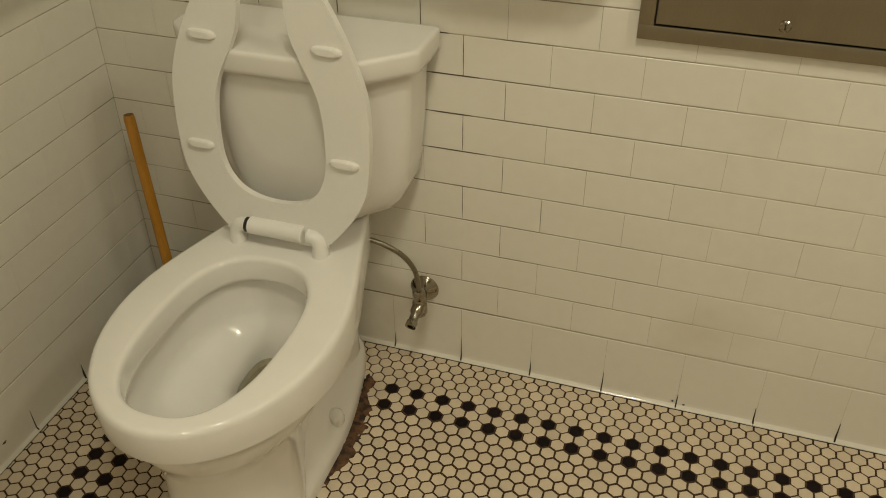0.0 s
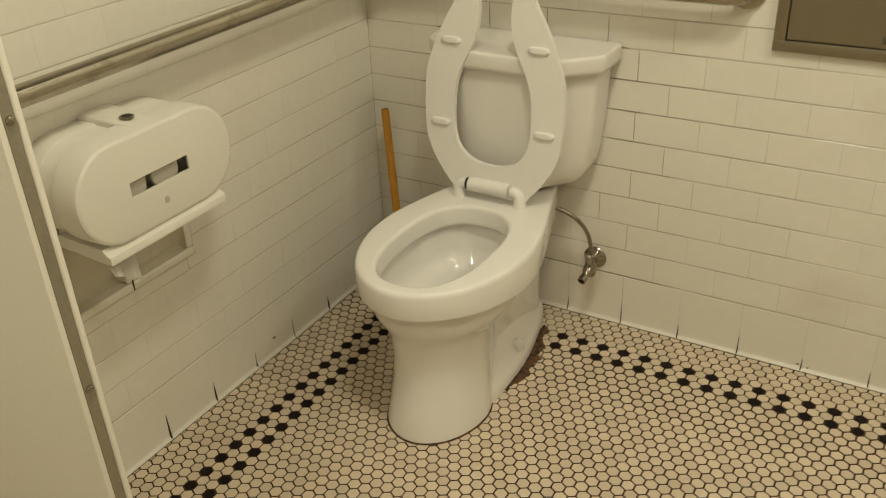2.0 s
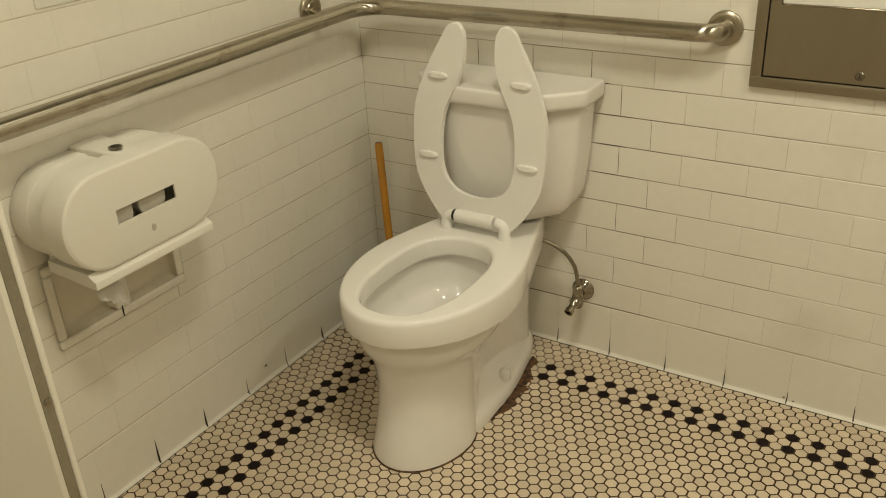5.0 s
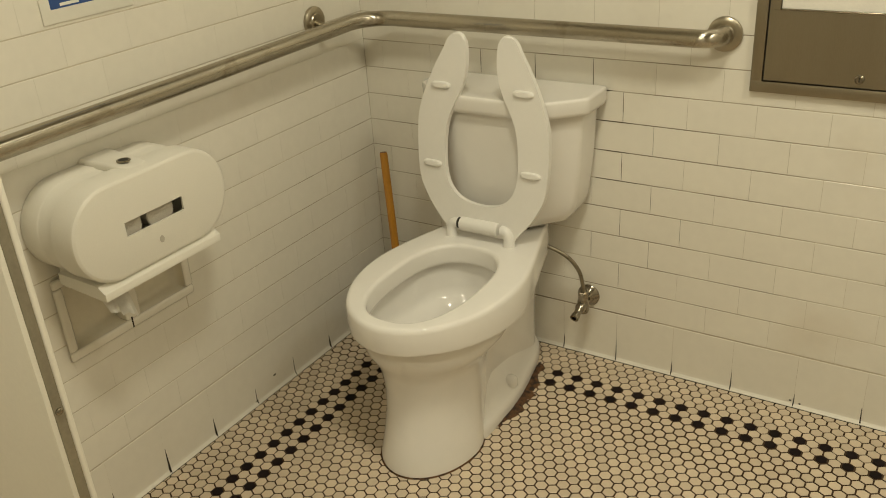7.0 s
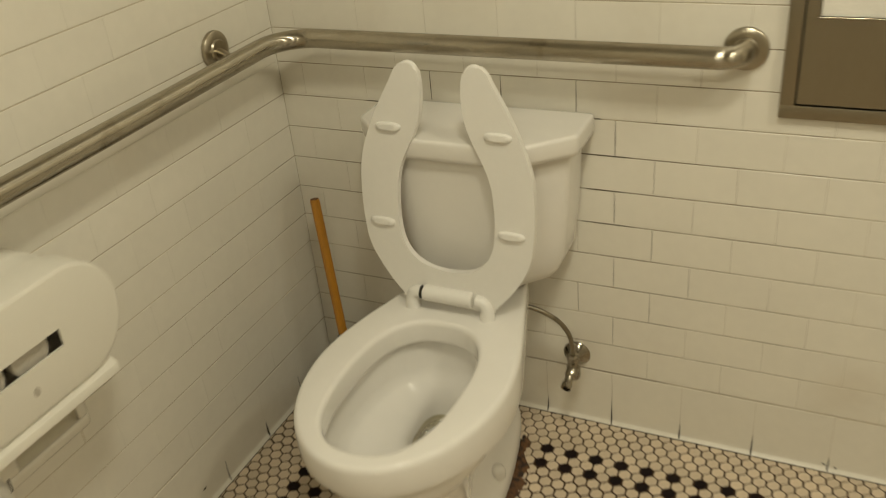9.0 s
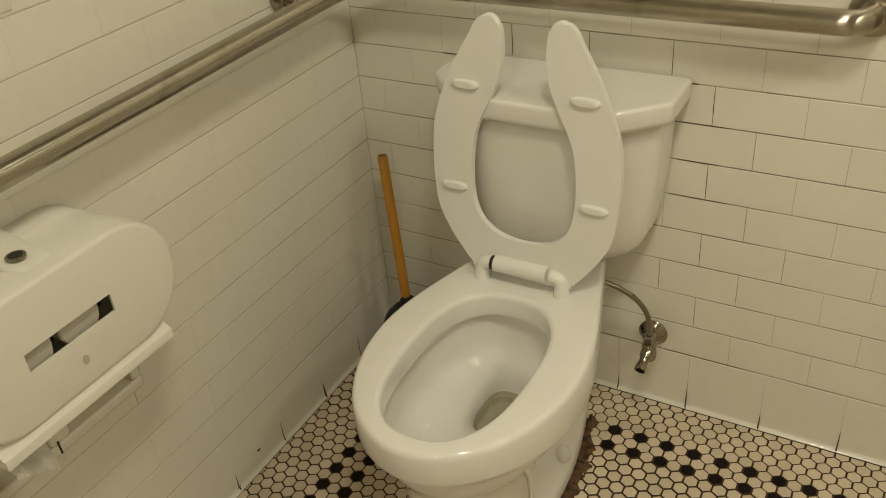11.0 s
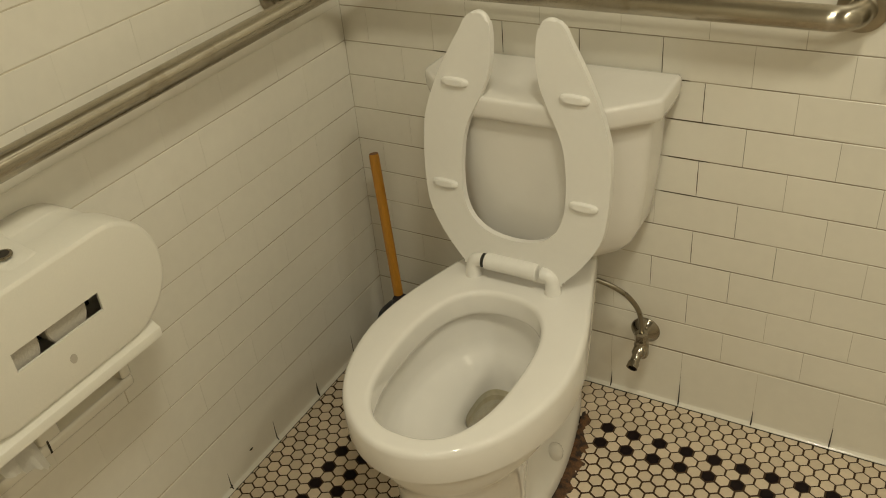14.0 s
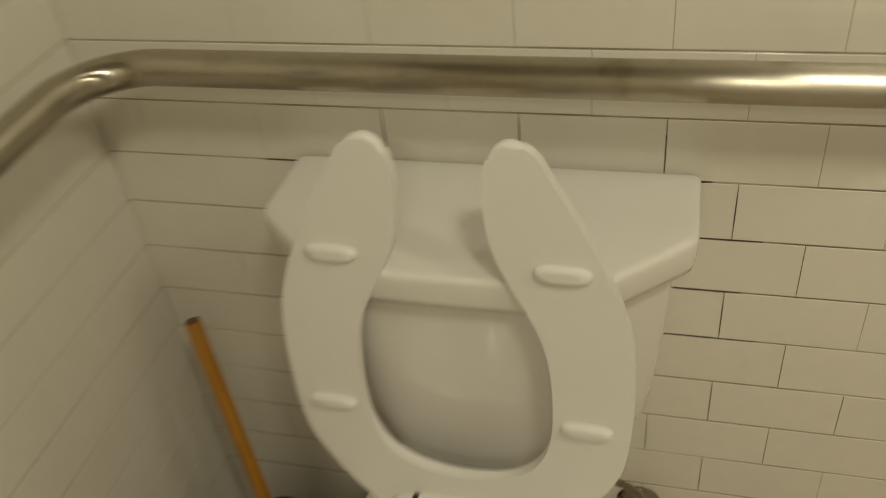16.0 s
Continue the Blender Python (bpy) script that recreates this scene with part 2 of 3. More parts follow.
floor = slab("floor", (-0.1, ROOM_Y - 0.1, -0.12), (ROOM_X + 0.1, 0.1, -0.0012), FGROUT, "cream and black hexagon mosaic floor with brown grout")
wall_north = slab("wall_north", (-0.1, 0.0007, -0.05), (ROOM_X + 0.1, 0.12, ROOM_Z), GROUT, "white glazed subway tile wall with stained joints")
HOLE = (-1.060, -0.762, 0.429, 0.577)
bm = bmesh.new()
for lo, hi in (((-0.12, ROOM_Y, -0.05), (-0.0007, HOLE[0], ROOM_Z)), ((-0.12, HOLE[1], -0.05), (-0.0007, 0.0004, ROOM_Z)),
               ((-0.12, HOLE[0], -0.05), (-0.0007, HOLE[1], HOLE[2])), ((-0.12, HOLE[0], HOLE[3]), (-0.0007, HOLE[1], ROOM_Z)), ((-0.12, HOLE[0], HOLE[2]), (-0.075, HOLE[1], HOLE[3]))):
    box(bm, lo, hi)
wall_west = tagged(part("wall_west", bm, GROUT, smooth=False), "white glazed subway tile wall beside the toilet", "wall", kind="structure")
wall_east = slab("wall_east", (ROOM_X, ROOM_Y, -0.05), (ROOM_X + 0.12, 0.0, ROOM_Z), PAINT, "plain cream painted wall")
wall_south = slab("wall_south", (-0.1, ROOM_Y - 0.12, -0.05), (ROOM_X + 0.1, ROOM_Y - 0.001, ROOM_Z), PAINT, "plain cream painted wall")
ceiling = slab("ceiling", (-0.1, ROOM_Y - 0.1, ROOM_Z + 0.001), (ROOM_X + 0.1, 0.1, ROOM_Z + 0.12), CEIL, "plain white painted ceiling")


# ---- toilet ----
XC = 0.496


def egg(z, front, back, b, yc, rear=1.0, power=2.0, n=96, rear_power=5.0, quick=1.0):
    """Closed loop at height z: an elliptic front, a rear that narrows to rear * b and ends nearly square."""
    loop = []
    for i in range(n):
        a = 2 * math.pi * i / n
        c, s = math.cos(a), math.sin(a)
        if s < 0:
            k = (abs(c) ** power + abs(s) ** power) ** (-1 / power)
            loop.append(Vector((XC + b * c * k, yc + (yc - front) * s * k, z)))
        else:
            k = (abs(c) ** rear_power + abs(s) ** rear_power) ** (-1 / rear_power)
            u = s * k
            q = min(1.0, u * quick)
            w = b * (1 + (rear - 1) * (q * q * (3 - 2 * q)))
            loop.append(Vector((XC + w * c * k, yc + (back - yc) * u, z)))
    return loop


toilet = thing("toilet", "white porcelain toilet with raised open-front seat standing on the tiled floor", "toilet", (0, 0, 0))
bm = bmesh.new()
OUT = (0.0000, -0.6700, -0.06, 0.119, -0.51, 0.58, 2.9), (0.0120, -0.6700, -0.06, 0.119, -0.51, 0.58, 2.9), (0.0600, -0.6560, -0.06, 0.112, -0.50, 0.60, 2.9), \
      (0.1300, -0.6400, -0.06, 0.1065, -0.49, 0.62, 2.9), (0.1900, -0.6350, -0.06, 0.108, -0.49, 0.64, 2.8), (0.2350, -0.6400, -0.06, 0.115, -0.49, 0.66, 2.5), (0.2560, -0.6460, -0.06, 0.124, -0.485, 0.65, 2.15), \
      (0.2760, -0.6560, -0.06, 0.141, -0.48, 0.64, 1.8), (0.2960, -0.6680, -0.055, 0.157, -0.47, 0.62, 1.5), (0.3160, -0.6730, -0.055, 0.163, -0.45, 0.60, 1.25), (0.3320, -0.6735, -0.05, 0.1645, -0.44, 0.585, 1.1), \
      (0.3425, -0.6730, -0.05, 0.1645, -0.44, 0.575, 1.0), (0.3430, -0.7000, -0.045, 0.1890, -0.44, 0.56, 1.0), (0.3440, -0.7025, -0.04, 0.1912, -0.44, 0.56, 1.0), \
      (0.3490, -0.7035, -0.04, 0.1920, -0.44, 0.56, 1.0), (0.3755, -0.7045, -0.04, 0.1920, -0.44, 0.56, 1.0), (0.4080, -0.7045, -0.04, 0.1912, -0.44, 0.56, 1.0), (0.4135, -0.7030, -0.041, 0.1897, -0.44, 0.56, 1.0), (0.4175, -0.7003, -0.045, 0.1872, -0.44, 0.56, 1.0), \
      (0.4196, -0.6960, -0.050, 0.1835, -0.44, 0.56, 1.0), (0.4201, -0.6920, -0.053, 0.1795, -0.44, 0.56, 1.0)
loops = [egg(z, f, b, w, yc, r, rear_power=7.0, quick=q) for z, f, b, w, yc, r, q in OUT]
# the rim band is thinner at its front
for loop, row in zip(loops, OUT):
    lift = 0.013 * max(0.0, 1 - abs(row[0] - 0.343) / 0.05) ** 0.5 if row[0] < 0.376 else 0.0
    for v in loop:
        v.z += lift * max(0.0, min(1.0, (-0.46 - v.y) / 0.20))
INN = (0.4202, -0.674, -0.277, 0.1235, 2.5), (0.4197, -0.6705, -0.280, 0.1195, 2.5), (0.4180, -0.6675, -0.283, 0.1160, 2.5), (0.4145, -0.6650, -0.2855, 0.1135, 2.5), (0.4095, -0.6640, -0.287, 0.1125, 2.5), \
      (0.3775, -0.664, -0.287, 0.1125, 2.5), (0.3720, -0.6645, -0.2865, 0.113, 2.5), (0.3695, -0.6660, -0.285, 0.1145, 2.5), (0.3690, -0.681, -0.269, 0.129, 2.4), (0.3555, -0.682, -0.268, 0.130, 2.4), \
      (0.3305, -0.670, -0.269, 0.1275, 2.3), (0.3000, -0.652, -0.270, 0.124, 2.25), (0.2850, -0.632, -0.275, 0.119, 2.2), (0.2750, -0.604, -0.282, 0.109, 2.15), \
      (0.2660, -0.570, -0.289, 0.096, 2.1), (0.2580, -0.540, -0.294, 0.083, 2.1), (0.2480, -0.507, -0.298, 0.070, 2.1), (0.2360, -0.478, -0.301, 0.058, 2.2), (0.2240, -0.453, -0.304, 0.050, 2.4), \
      (0.2120, -0.438, -0.305, 0.0455, 2.7), (0.2030, -0.430, -0.307, 0.0425, 3.0), (0.1500, -0.426, -0.309, 0.041, 3.0), (0.1050, -0.422, -0.311, 0.040, 3.0)
loops += [egg(z, f, b, w, (f + 1.15 * b) / 2.15, 1.0, p, rear_power=p) for z, f, b, w, p in INN]
loft(bm, loops)
# the low foot that carries the bolts
foot = [(0.0, 0.113, -0.020, 0.72), (0.018, 0.113, -0.020, 0.72), (0.032, 0.110, -0.023, 0.72), (0.043, 0.103, -0.030, 0.73), (0.054, 0.092, -0.040, 0.76), (0.075, 0.080, -0.052, 0.79), (0.110, 0.066, -0.065, 0.80)]
loft(bm, [egg(z, -0.54, b, w, -0.34, r, 4.0, rear_power=3.2) for z, w, b, r in foot])
part("bowl", bm, PORC, toilet, "glossy white porcelain bowl and pedestal", angle=50)
bm = bmesh.new()
loft(bm, [egg(z, f, -0.06, w, -0.51, 0.58, rear_power=7.0, quick=2.9) for z, f, w in ((0.0, -0.6735, 0.1222), (0.0016, -0.6725, 0.1213), (0.0030, -0.6700, 0.1190))])
part("base_caulk", bm, CRUST, toilet, "thin brown dirty caulk line at the floor")
bm = bmesh.new()
loft(bm, [egg(0.189, -0.4275, -0.3095, 0.0408, -0.368, 1.0, 3.0, rear_power=3.0)], True, False)
bm2 = bmesh.new()
loft(bm2, [egg(z, f, b, w, (f + b) / 2, 1.0, 3.0, rear_power=3.0) for z, f, b, w in ((0.2030, -0.4288, -0.3080, 0.0415), (0.190, -0.4280, -0.3090, 0.0410), (0.165, -0.4260, -0.3100, 0.0402), (0.125, -0.422, -0.3120, 0.0385), (0.110, -0.410, -0.320, 0.032))], False, True)
part("sump", bm2, STAINED, toilet, "olive-stained porcelain round the drain")
water = part("water", bm, WATER, toilet, "still clear water in the drain")
for side in (-1, 1):
    bm = turned(bmesh.new(), [(0.017, 0.0), (0.0180, 0.012), (0.0155, 0.021), (0.009, 0.0265), (0.0, 0.028)], (XC + side * 0.0905, -0.288, 0.046), n=20)
    part("bolt_cap", bm, PORC, toilet)


def tank_loop(z, b, front, flat, side, back=-0.012, soft=0.012, xc=0.490):
    """Plan of the tank: square at the wall, cut corners and a slightly bowed front."""
    half = [(b, back, 0.008), (b, side, soft), (flat, front + 0.003, soft * 1.8), (0, front, 0.05)]
    pts = [(xc + x, y, r) for x, y, r in half] + [(xc - x, y, r) for x, y, r in reversed(half[:-1])]
    return [Vector((p.x, p.y, z)) for p in round_poly(pts)]


bm = bmesh.new()
loft(bm, [tank_loop(*t) for t in ((0.428, 0.130, -0.158, 0.07, -0.075), (0.431, 0.146, -0.166, 0.08, -0.085), (0.440, 0.161, -0.170, 0.09, -0.09), (0.460, 0.176, -0.173, 0.095, -0.092), (0.49, 0.188, -0.176, 0.10, -0.095),
                                  (0.53, 0.193, -0.178, 0.105, -0.10), (0.60, 0.201, -0.181, 0.11, -0.103), (0.728, 0.208, -0.186, 0.115, -0.106), (0.735, 0.208, -0.186, 0.115, -0.106))])
part("tank", bm, PORC, toilet, "white porcelain cistern with cut corners", angle=60)
bm = bmesh.new()
loft(bm, [tank_loop(*t) for t in ((0.7245, 0.221, -0.197, 0.132, -0.112, -0.006), (0.7265, 0.2255, -0.202, 0.134, -0.115, -0.004), (0.736, 0.2275, -0.204, 0.135, -0.117, -0.004),
                                  (0.7595, 0.2285, -0.206, 0.135, -0.118, -0.004), (0.7640, 0.2278, -0.2052, 0.1346, -0.1176, -0.005), (0.7663, 0.2262, -0.2036, 0.1338, -0.1166, -0.006), (0.7672, 0.2242, -0.2016, 0.1325, -0.1155, -0.008), (0.7675, 0.220, -0.1975, 0.130, -0.113, -0.012))])
part("tank_lid", bm, PORC, toilet, "thick white porcelain cistern lid", angle=60)
bm = box(bmesh.new(), (0.41, -0.145, 0.412), (0.57, -0.05, 0.427), 0.004)
part("gasket", bm, DARK, toilet, "dark rubber gasket below the cistern")

# seat, raised against the lid; modelled lying in the xz plane with its hinge at the origin
HALF_OUT = (0.0, -0.003), (0.085, -0.003), (0.100, 0.006), (0.122, 0.030), (0.146, 0.062), (0.171, 0.110), (0.1795, 0.165), (0.181, 0.225), (0.177, 0.280), (0.164, 0.325), (0.145, 0.370), (0.123, 0.412), (0.103, 0.446), (0.089, 0.470)
HALF_IN = (0.068, 0.4825), (0.050, 0.4745), (0.042, 0.450), (0.0415, 0.410), (0.048, 0.372), (0.062, 0.338), (0.080, 0.303), (0.093, 0.270), (0.100, 0.230), (0.102, 0.175), (0.096, 0.131), (0.079, 0.099), (0.047, 0.078), (0.0, 0.071)
half = HALF_OUT[1:] + HALF_IN[:-1]
outline = [(x, 0, z) for x, z in HALF_OUT[:1]] + [(x, 0, z) for x, z in half] + [(0, 0, HALF_IN[-1][1])] + [(-x, 0, z) for x, z in reversed(half)]
seat_line = smooth_line(outline, 4, closed=True)
bm = bmesh.new()
prism(bm, seat_line, (0, 0.013, 0), 0.0048, 4)
SEAT_POSE = pose(0.488, -0.2425, 0.437, -5.4, 0, -1.6)
seat = part("seat", bm, SEAT, toilet, "raised white plastic open-front seat", angle=50, m=SEAT_POSE)
for x, z in ((-0.111, 0.356), (0.112, 0.356), (-0.137, 0.160), (0.136, 0.168)):
    bm = bmesh.new()
    loops = []
    for d, k in ((0.001, 1.0), (-0.0035, 0.96), (-0.0062, 0.85), (-0.0074, 0.6)):
        loops.append([Vector((x + 0.027 * k * math.copysign(abs(math.cos(a)) ** 0.6, math.cos(a)), d, z + 0.0085 * k * math.copysign(abs(math.sin(a)) ** 0.8, math.sin(a)))) for a in (2 * math.pi * i / 28 for i in range(28))])
    loft(bm, loops)
    part("bumper", bm, SEAT, seat, "raised plastic bumper")
bm = tube(bmesh.new(), [(0.437, -0.246, 0.457), (0.4385, -0.246, 0.457), (0.541, -0.2465, 0.458), (0.5425, -0.2465, 0.458)], [0.0140, 0.0160, 0.0160, 0.0140], 24)
part("hinge_tube", bm, SEAT, toilet, "white plastic hinge barrel")
# dark ring painted in for the shaded gap between barrel and left post
bm = tube(bmesh.new(), [(0.4305, -0.246, 0.457), (0.4375, -0.246, 0.457)], 0.0138, 20)
part("hinge_pin", bm, DARK, toilet, "dark ring standing for the shade in the hinge gap")
for side in (-1, 1):
    x0, x1 = 0.490 + side * 0.0595, 0.490 + side * 0.081
    line = [(x0, -0.246, 0.457)] + [Vector((x1 - side * 0.016, -0.246, 0.441)) + Vector((side * 0.016 * math.sin(t), 0, 0.016 * math.cos(t))) for t in (0.3, 0.7, 1.1, 1.5)] + [(x1, -0.246, 0.425), (x1, -0.246, 0.412)]
    bm = tube(bmesh.new(), line, [0.0125, 0.0125, 0.0125, 0.0125, 0.0130, 0.0150, 0.0175], 20)
    part("hinge_post", bm, SEAT, toilet)

# ---- water supply on the wall ----
supply = thing("supply_valve", "worn chrome water stop valve with bent tube on the tiled wall", "valve", (0.691, -0.001, 0.186))
o = Vector((0.691, -0.001, 0.186))


def local(p):
    return Vector(p) - o


bm = turned(bmesh.new(), [(0.031, 0.0), (0.031, 0.002), (0.027, 0.007), (0.017, 0.013), (0.012, 0.018), (0.0105, 0.018)], (-0.015, 0, 0), (0, -1, 0))
part("escutcheon", bm, CHROME, supply, "flared chrome wall flange")
bm = tube(bmesh.new(), [(-0.015, 0, 0), (-0.010, -0.030, 0.001), (-0.003, -0.060, 0.003)], 0.009)
part("stub_pipe", bm, CHROME, supply)
bm = turned(bmesh.new(), [(0.0, -0.022), (0.012, -0.021), (0.015, -0.014), (0.015, 0.012), (0.0125, 0.018), (0.0125, 0.021)], local((0.688, -0.066, 0.190)), (-0.05, 0, 1))
turned(bm, [(0.0145, 0.0), (0.0145, 0.016), (0.010, 0.020)], local((0.687, -0.066, 0.211)), (-0.05, 0, 1), 6)
part("valve_body", bm, CHROME, supply, "chrome valve body with hexagon nut")
way = Vector((-0.05, -0.75, -0.30)).normalized()
bm = turned(bmesh.new(), [(0.0135, 0.0), (0.0135, 0.020), (0.011, 0.024), (0.0095, 0.026), (0.0095, 0.040), (0.0115, 0.042), (0.0115, 0.054), (0.007, 0.054), (0.007, 0.046)], local((0.6885, -0.068, 0.196)), way, 20)
part("stem", bm, CHROME, supply, "bare chrome stem without its handle")
# dark disc that paints the shade inside the open stem end
bm = turned(bmesh.new(), [(0.0068, 0.047), (0.0068, 0.048)], local((0.6885, -0.068, 0.196)), way, 16)
part("stem_hollow", bm, DARK, supply)
hose = smooth_line([local(p) for p in ((0.687, -0.066, 0.222), (0.686, -0.068, 0.255), (0.679, -0.074, 0.292), (0.660, -0.083, 0.325), (0.630, -0.092, 0.348), (0.595, -0.100, 0.362), (0.560, -0.106, 0.372), (0.540, -0.108, 0.395), (0.535, -0.108, 0.432))], 6)
part("supply_tube", tube(bmesh.new(), hose, 0.0052, 14), HOSE, supply, "bent grey metal supply tube")

# ---- grab bar ----
BAR_Z, BAR_R, OFF, OFFX = 0.906, 0.0195, 0.063, 0.072
bar = thing("grab_bar", "brushed stainless steel grab bar bent round the tiled corner", "grab bar", (0, 0, 0))
line = [(OFFX, -1.36, BAR_Z - 0.008), (OFFX, -0.60, BAR_Z - 0.004)] + arc((OFFX + 0.085, -OFF - 0.085, BAR_Z), (-0.085, 0, 0), (0, 0.085, 0), 14)
line += [(0.45, -OFF, BAR_Z), (0.94, -OFF, BAR_Z)] + arc((0.944, -OFF + 0.040, BAR_Z), (0, -0.040, 0), (0.040, 0, 0), 10) + [(0.984, -0.004, BAR_Z)]
bm = tube(bmesh.new(), line, BAR_R, 28)
uv = bm.loops.layers.uv.new("along")
bm.verts.ensure_lookup_table()
for f in bm.faces:
    for c in f.loops:
        c[uv].uv = (c.vert.index // 28 * 0.05, c.vert.index % 28 / 28 if c.vert.index % 28 or max(v.index % 28 for v in f.verts) < 27 else 1.0)
part("bar", bm, BARSTEEL, bar, "brushed steel tube with dull marks")
rim_profile = [(0.0375, 0.0), (0.0385, 0.003), (0.0375, 0.008), (0.034, 0.011), (0.028, 0.012), (0.022, 0.012), (0.0195, 0.015)]
part("flange", turned(bmesh.new(), rim_profile, (0.984, -0.0005, BAR_Z), (0, -1, 0), 40), STEEL, bar)
part("flange", turned(bmesh.new(), rim_profile, (0.0005, -0.200, BAR_Z + 0.012), (1, 0, 0), 40), STEEL, bar)
part("post", tube(bmesh.new(), [(0.0, -0.200, BAR_Z + 0.010), (0.020, -0.204, BAR_Z + 0.008), (OFFX - 0.01, -0.218, BAR_Z)], 0.009, 16), STEEL, bar, "short steel standoff")
part("flange", turned(bmesh.new(), rim_profile, (0.0005, -1.30, BAR_Z - 0.008), (1, 0, 0), 40), STEEL, bar)
part("post", tube(bmesh.new(), [(0.0, -1.30, BAR_Z - 0.008), (OFFX - 0.008, -1.30, BAR_Z - 0.008)], 0.009, 16), STEEL, bar)

# ---- paper dispenser ----
DY, DZ = -0.9185, 0.7055
disp = thing("paper_dispenser", "ivory plastic twin-roll toilet paper dispenser on the tiled wall", "dispenser", (0, DY, DZ))


def stadium(x, hw, hh, n=14):
    """Closed loop in a plane x = const: a box with round ends."""
    r = hh * 0.97
    loop = []
    for cy, cz, a0 in ((hw - r, hh - r, 0), (-(hw - r), hh - r, 90), (-(hw - r), -(hh - r), 180), (hw - r, -(hh - r), 270)):
        for i in range(n):
            a = radians(a0 + 90 * i / (n - 1))
            loop.append(Vector((x, cy + r * math.cos(a), cz + r * math.sin(a))))
    return loop


bm = bmesh.new()
loft(bm, [stadium(0.001, 0.1825, 0.0905), stadium(0.004, 0.1845, 0.0925), stadium(0.050, 0.1845, 0.0925), stadium(0.0525, 0.1830, 0.0910), stadium(0.055, 0.1815, 0.0895), stadium(0.096, 0.1805, 0.0885), stadium(0.101, 0.1800, 0.0880)])
part("body", bm, PLAST, disp, "ivory plastic housing")
# front cover with a slot cut through its face
bm = bmesh.new()
sections = [stadium(0.099, 0.1885, 0.0945), stadium(0.102, 0.1905, 0.0965), stadium(0.152, 0.1900, 0.0960), stadium(0.1575, 0.1880, 0.0940), stadium(0.1605, 0.1840, 0.0900), stadium(0.1611, 0.1815, 0.0875)]
rings = [[bm.verts.new(p) for p in s] for s in sections]
for a, b in zip(rings, rings[1:]):
    for i in range(len(a)):
        bm.faces.new((a[i], a[(i + 1) % len(a)], b[(i + 1) % len(a)], b[i]))
slot = [(-0.0745, -0.0175), (0.0685, -0.0175), (0.0685, 0.0115), (-0.0745, 0.0115)]
hole = [bm.verts.new((0.1612, y, z)) for y, z in slot]
deep = [bm.verts.new((0.1570, y, z)) for y, z in slot]
edges = [bm.edges.get((rings[-1][i], rings[-1][(i + 1) % len(rings[-1])])) for i in range(len(rings[-1]))]
edges += [bm.edges.new((hole[i], hole[(i + 1) % 4])) for i in range(4)]
bmesh.ops.triangle_fill(bm, edges=edges, use_beauty=True)
for i in range(4):
    bm.faces.new((hole[i], hole[(i + 1) % 4], deep[(i + 1) % 4], deep[i]))
part("cover", bm, PLAST, disp, "ivory plastic cover with a level slot", angle=28)
# dark sheet, shade of the dispenser's inside put into its colour
part("slot_back", box(bmesh.new(), (0.120, -0.080, -0.024), (0.1215, 0.076, 0.018)), DARK, disp, "dark sheet standing for the shade behind the slot")
for y, r in ((-0.0850, 0.0580), (0.0195, 0.0340)):
    bm = turned(bmesh.new(), [(r - 0.003, 0.0), (r, 0.002), (r, 0.024), (r - 0.002, 0.026)], (0.124, y, -0.003), (1, 0, 0), 40)
    part("paper_roll", bm, GREYROLL, disp, "grey-white paper roll seen through the slot")
bm = prism(bmesh.new(), [(0.1612, 0.0055 * math.cos(a) + 0.0015, -0.0535 + 0.0075 * math.sin(a)) for a in (2 * math.pi * i / 14 for i in range(14))], (0.0006, 0, 0))
part("keyhole", bm, GREYROLL, disp, "small grey keyhole")
bm = bmesh.new()
lip = [(0.030, -0.086), (0.148, -0.090), (0.1535, -0.0985), (0.1635, -0.1015), (0.1650, -0.1035), (0.1645, -0.1180), (0.150, -0.1195), (0.030, -0.110)]
prism(bm, [(x, -0.153, z) for x, z in lip], (0, 0.298, 0), 0.0015, 2)
part("tear_bar", bm, PLAST, disp, "ivory plastic tear lip")
bm = box(bmesh.new(), (0.012, -0.140, -0.128), (0.105, 0.120, -0.080), 0.008)
part("roll_tray", bm, PLAST, disp)
bm = box(bmesh.new(), (0.015, -0.132, -0.132), (0.090, -0.118, -0.090), 0.002)
part("bracket", bm, DARK, disp, "dark bracket under the housing")
bm = prism(bmesh.new(), [(0.006, -0.034, 0.080), (0.100, -0.032, 0.080), (0.138, -0.020, 0.080), (0.141, 0.006, 0.080), (0.134, 0.028, 0.080), (0.006, 0.042, 0.080)], (0, 0, 0.0235), 0.007, 4)
for v in bm.verts:
    v.co.z -= 0.010 * max(0.0, (v.co.x - 0.121) / 0.020)
part("lock_boss", bm, PLAST, disp)
bm = turned(bmesh.new(), [(0.0135, 0.0), (0.0135, 0.0020), (0.0120, 0.0026), (0.0100, 0.0026), (0.0100, 0.0)], (0.106, -0.0045, 0.1040), n=24)
part("lock_ring", bm, HOSE, disp, "dull metal lock ring")
bm = turned(bmesh.new(), [(0.0105, 0.0), (0.0105, 0.0022), (0.0, 0.0022)], (0.106, -0.0045, 0.1040), n=24)
part("lock", bm, DARK, disp, "dark metal key lock")
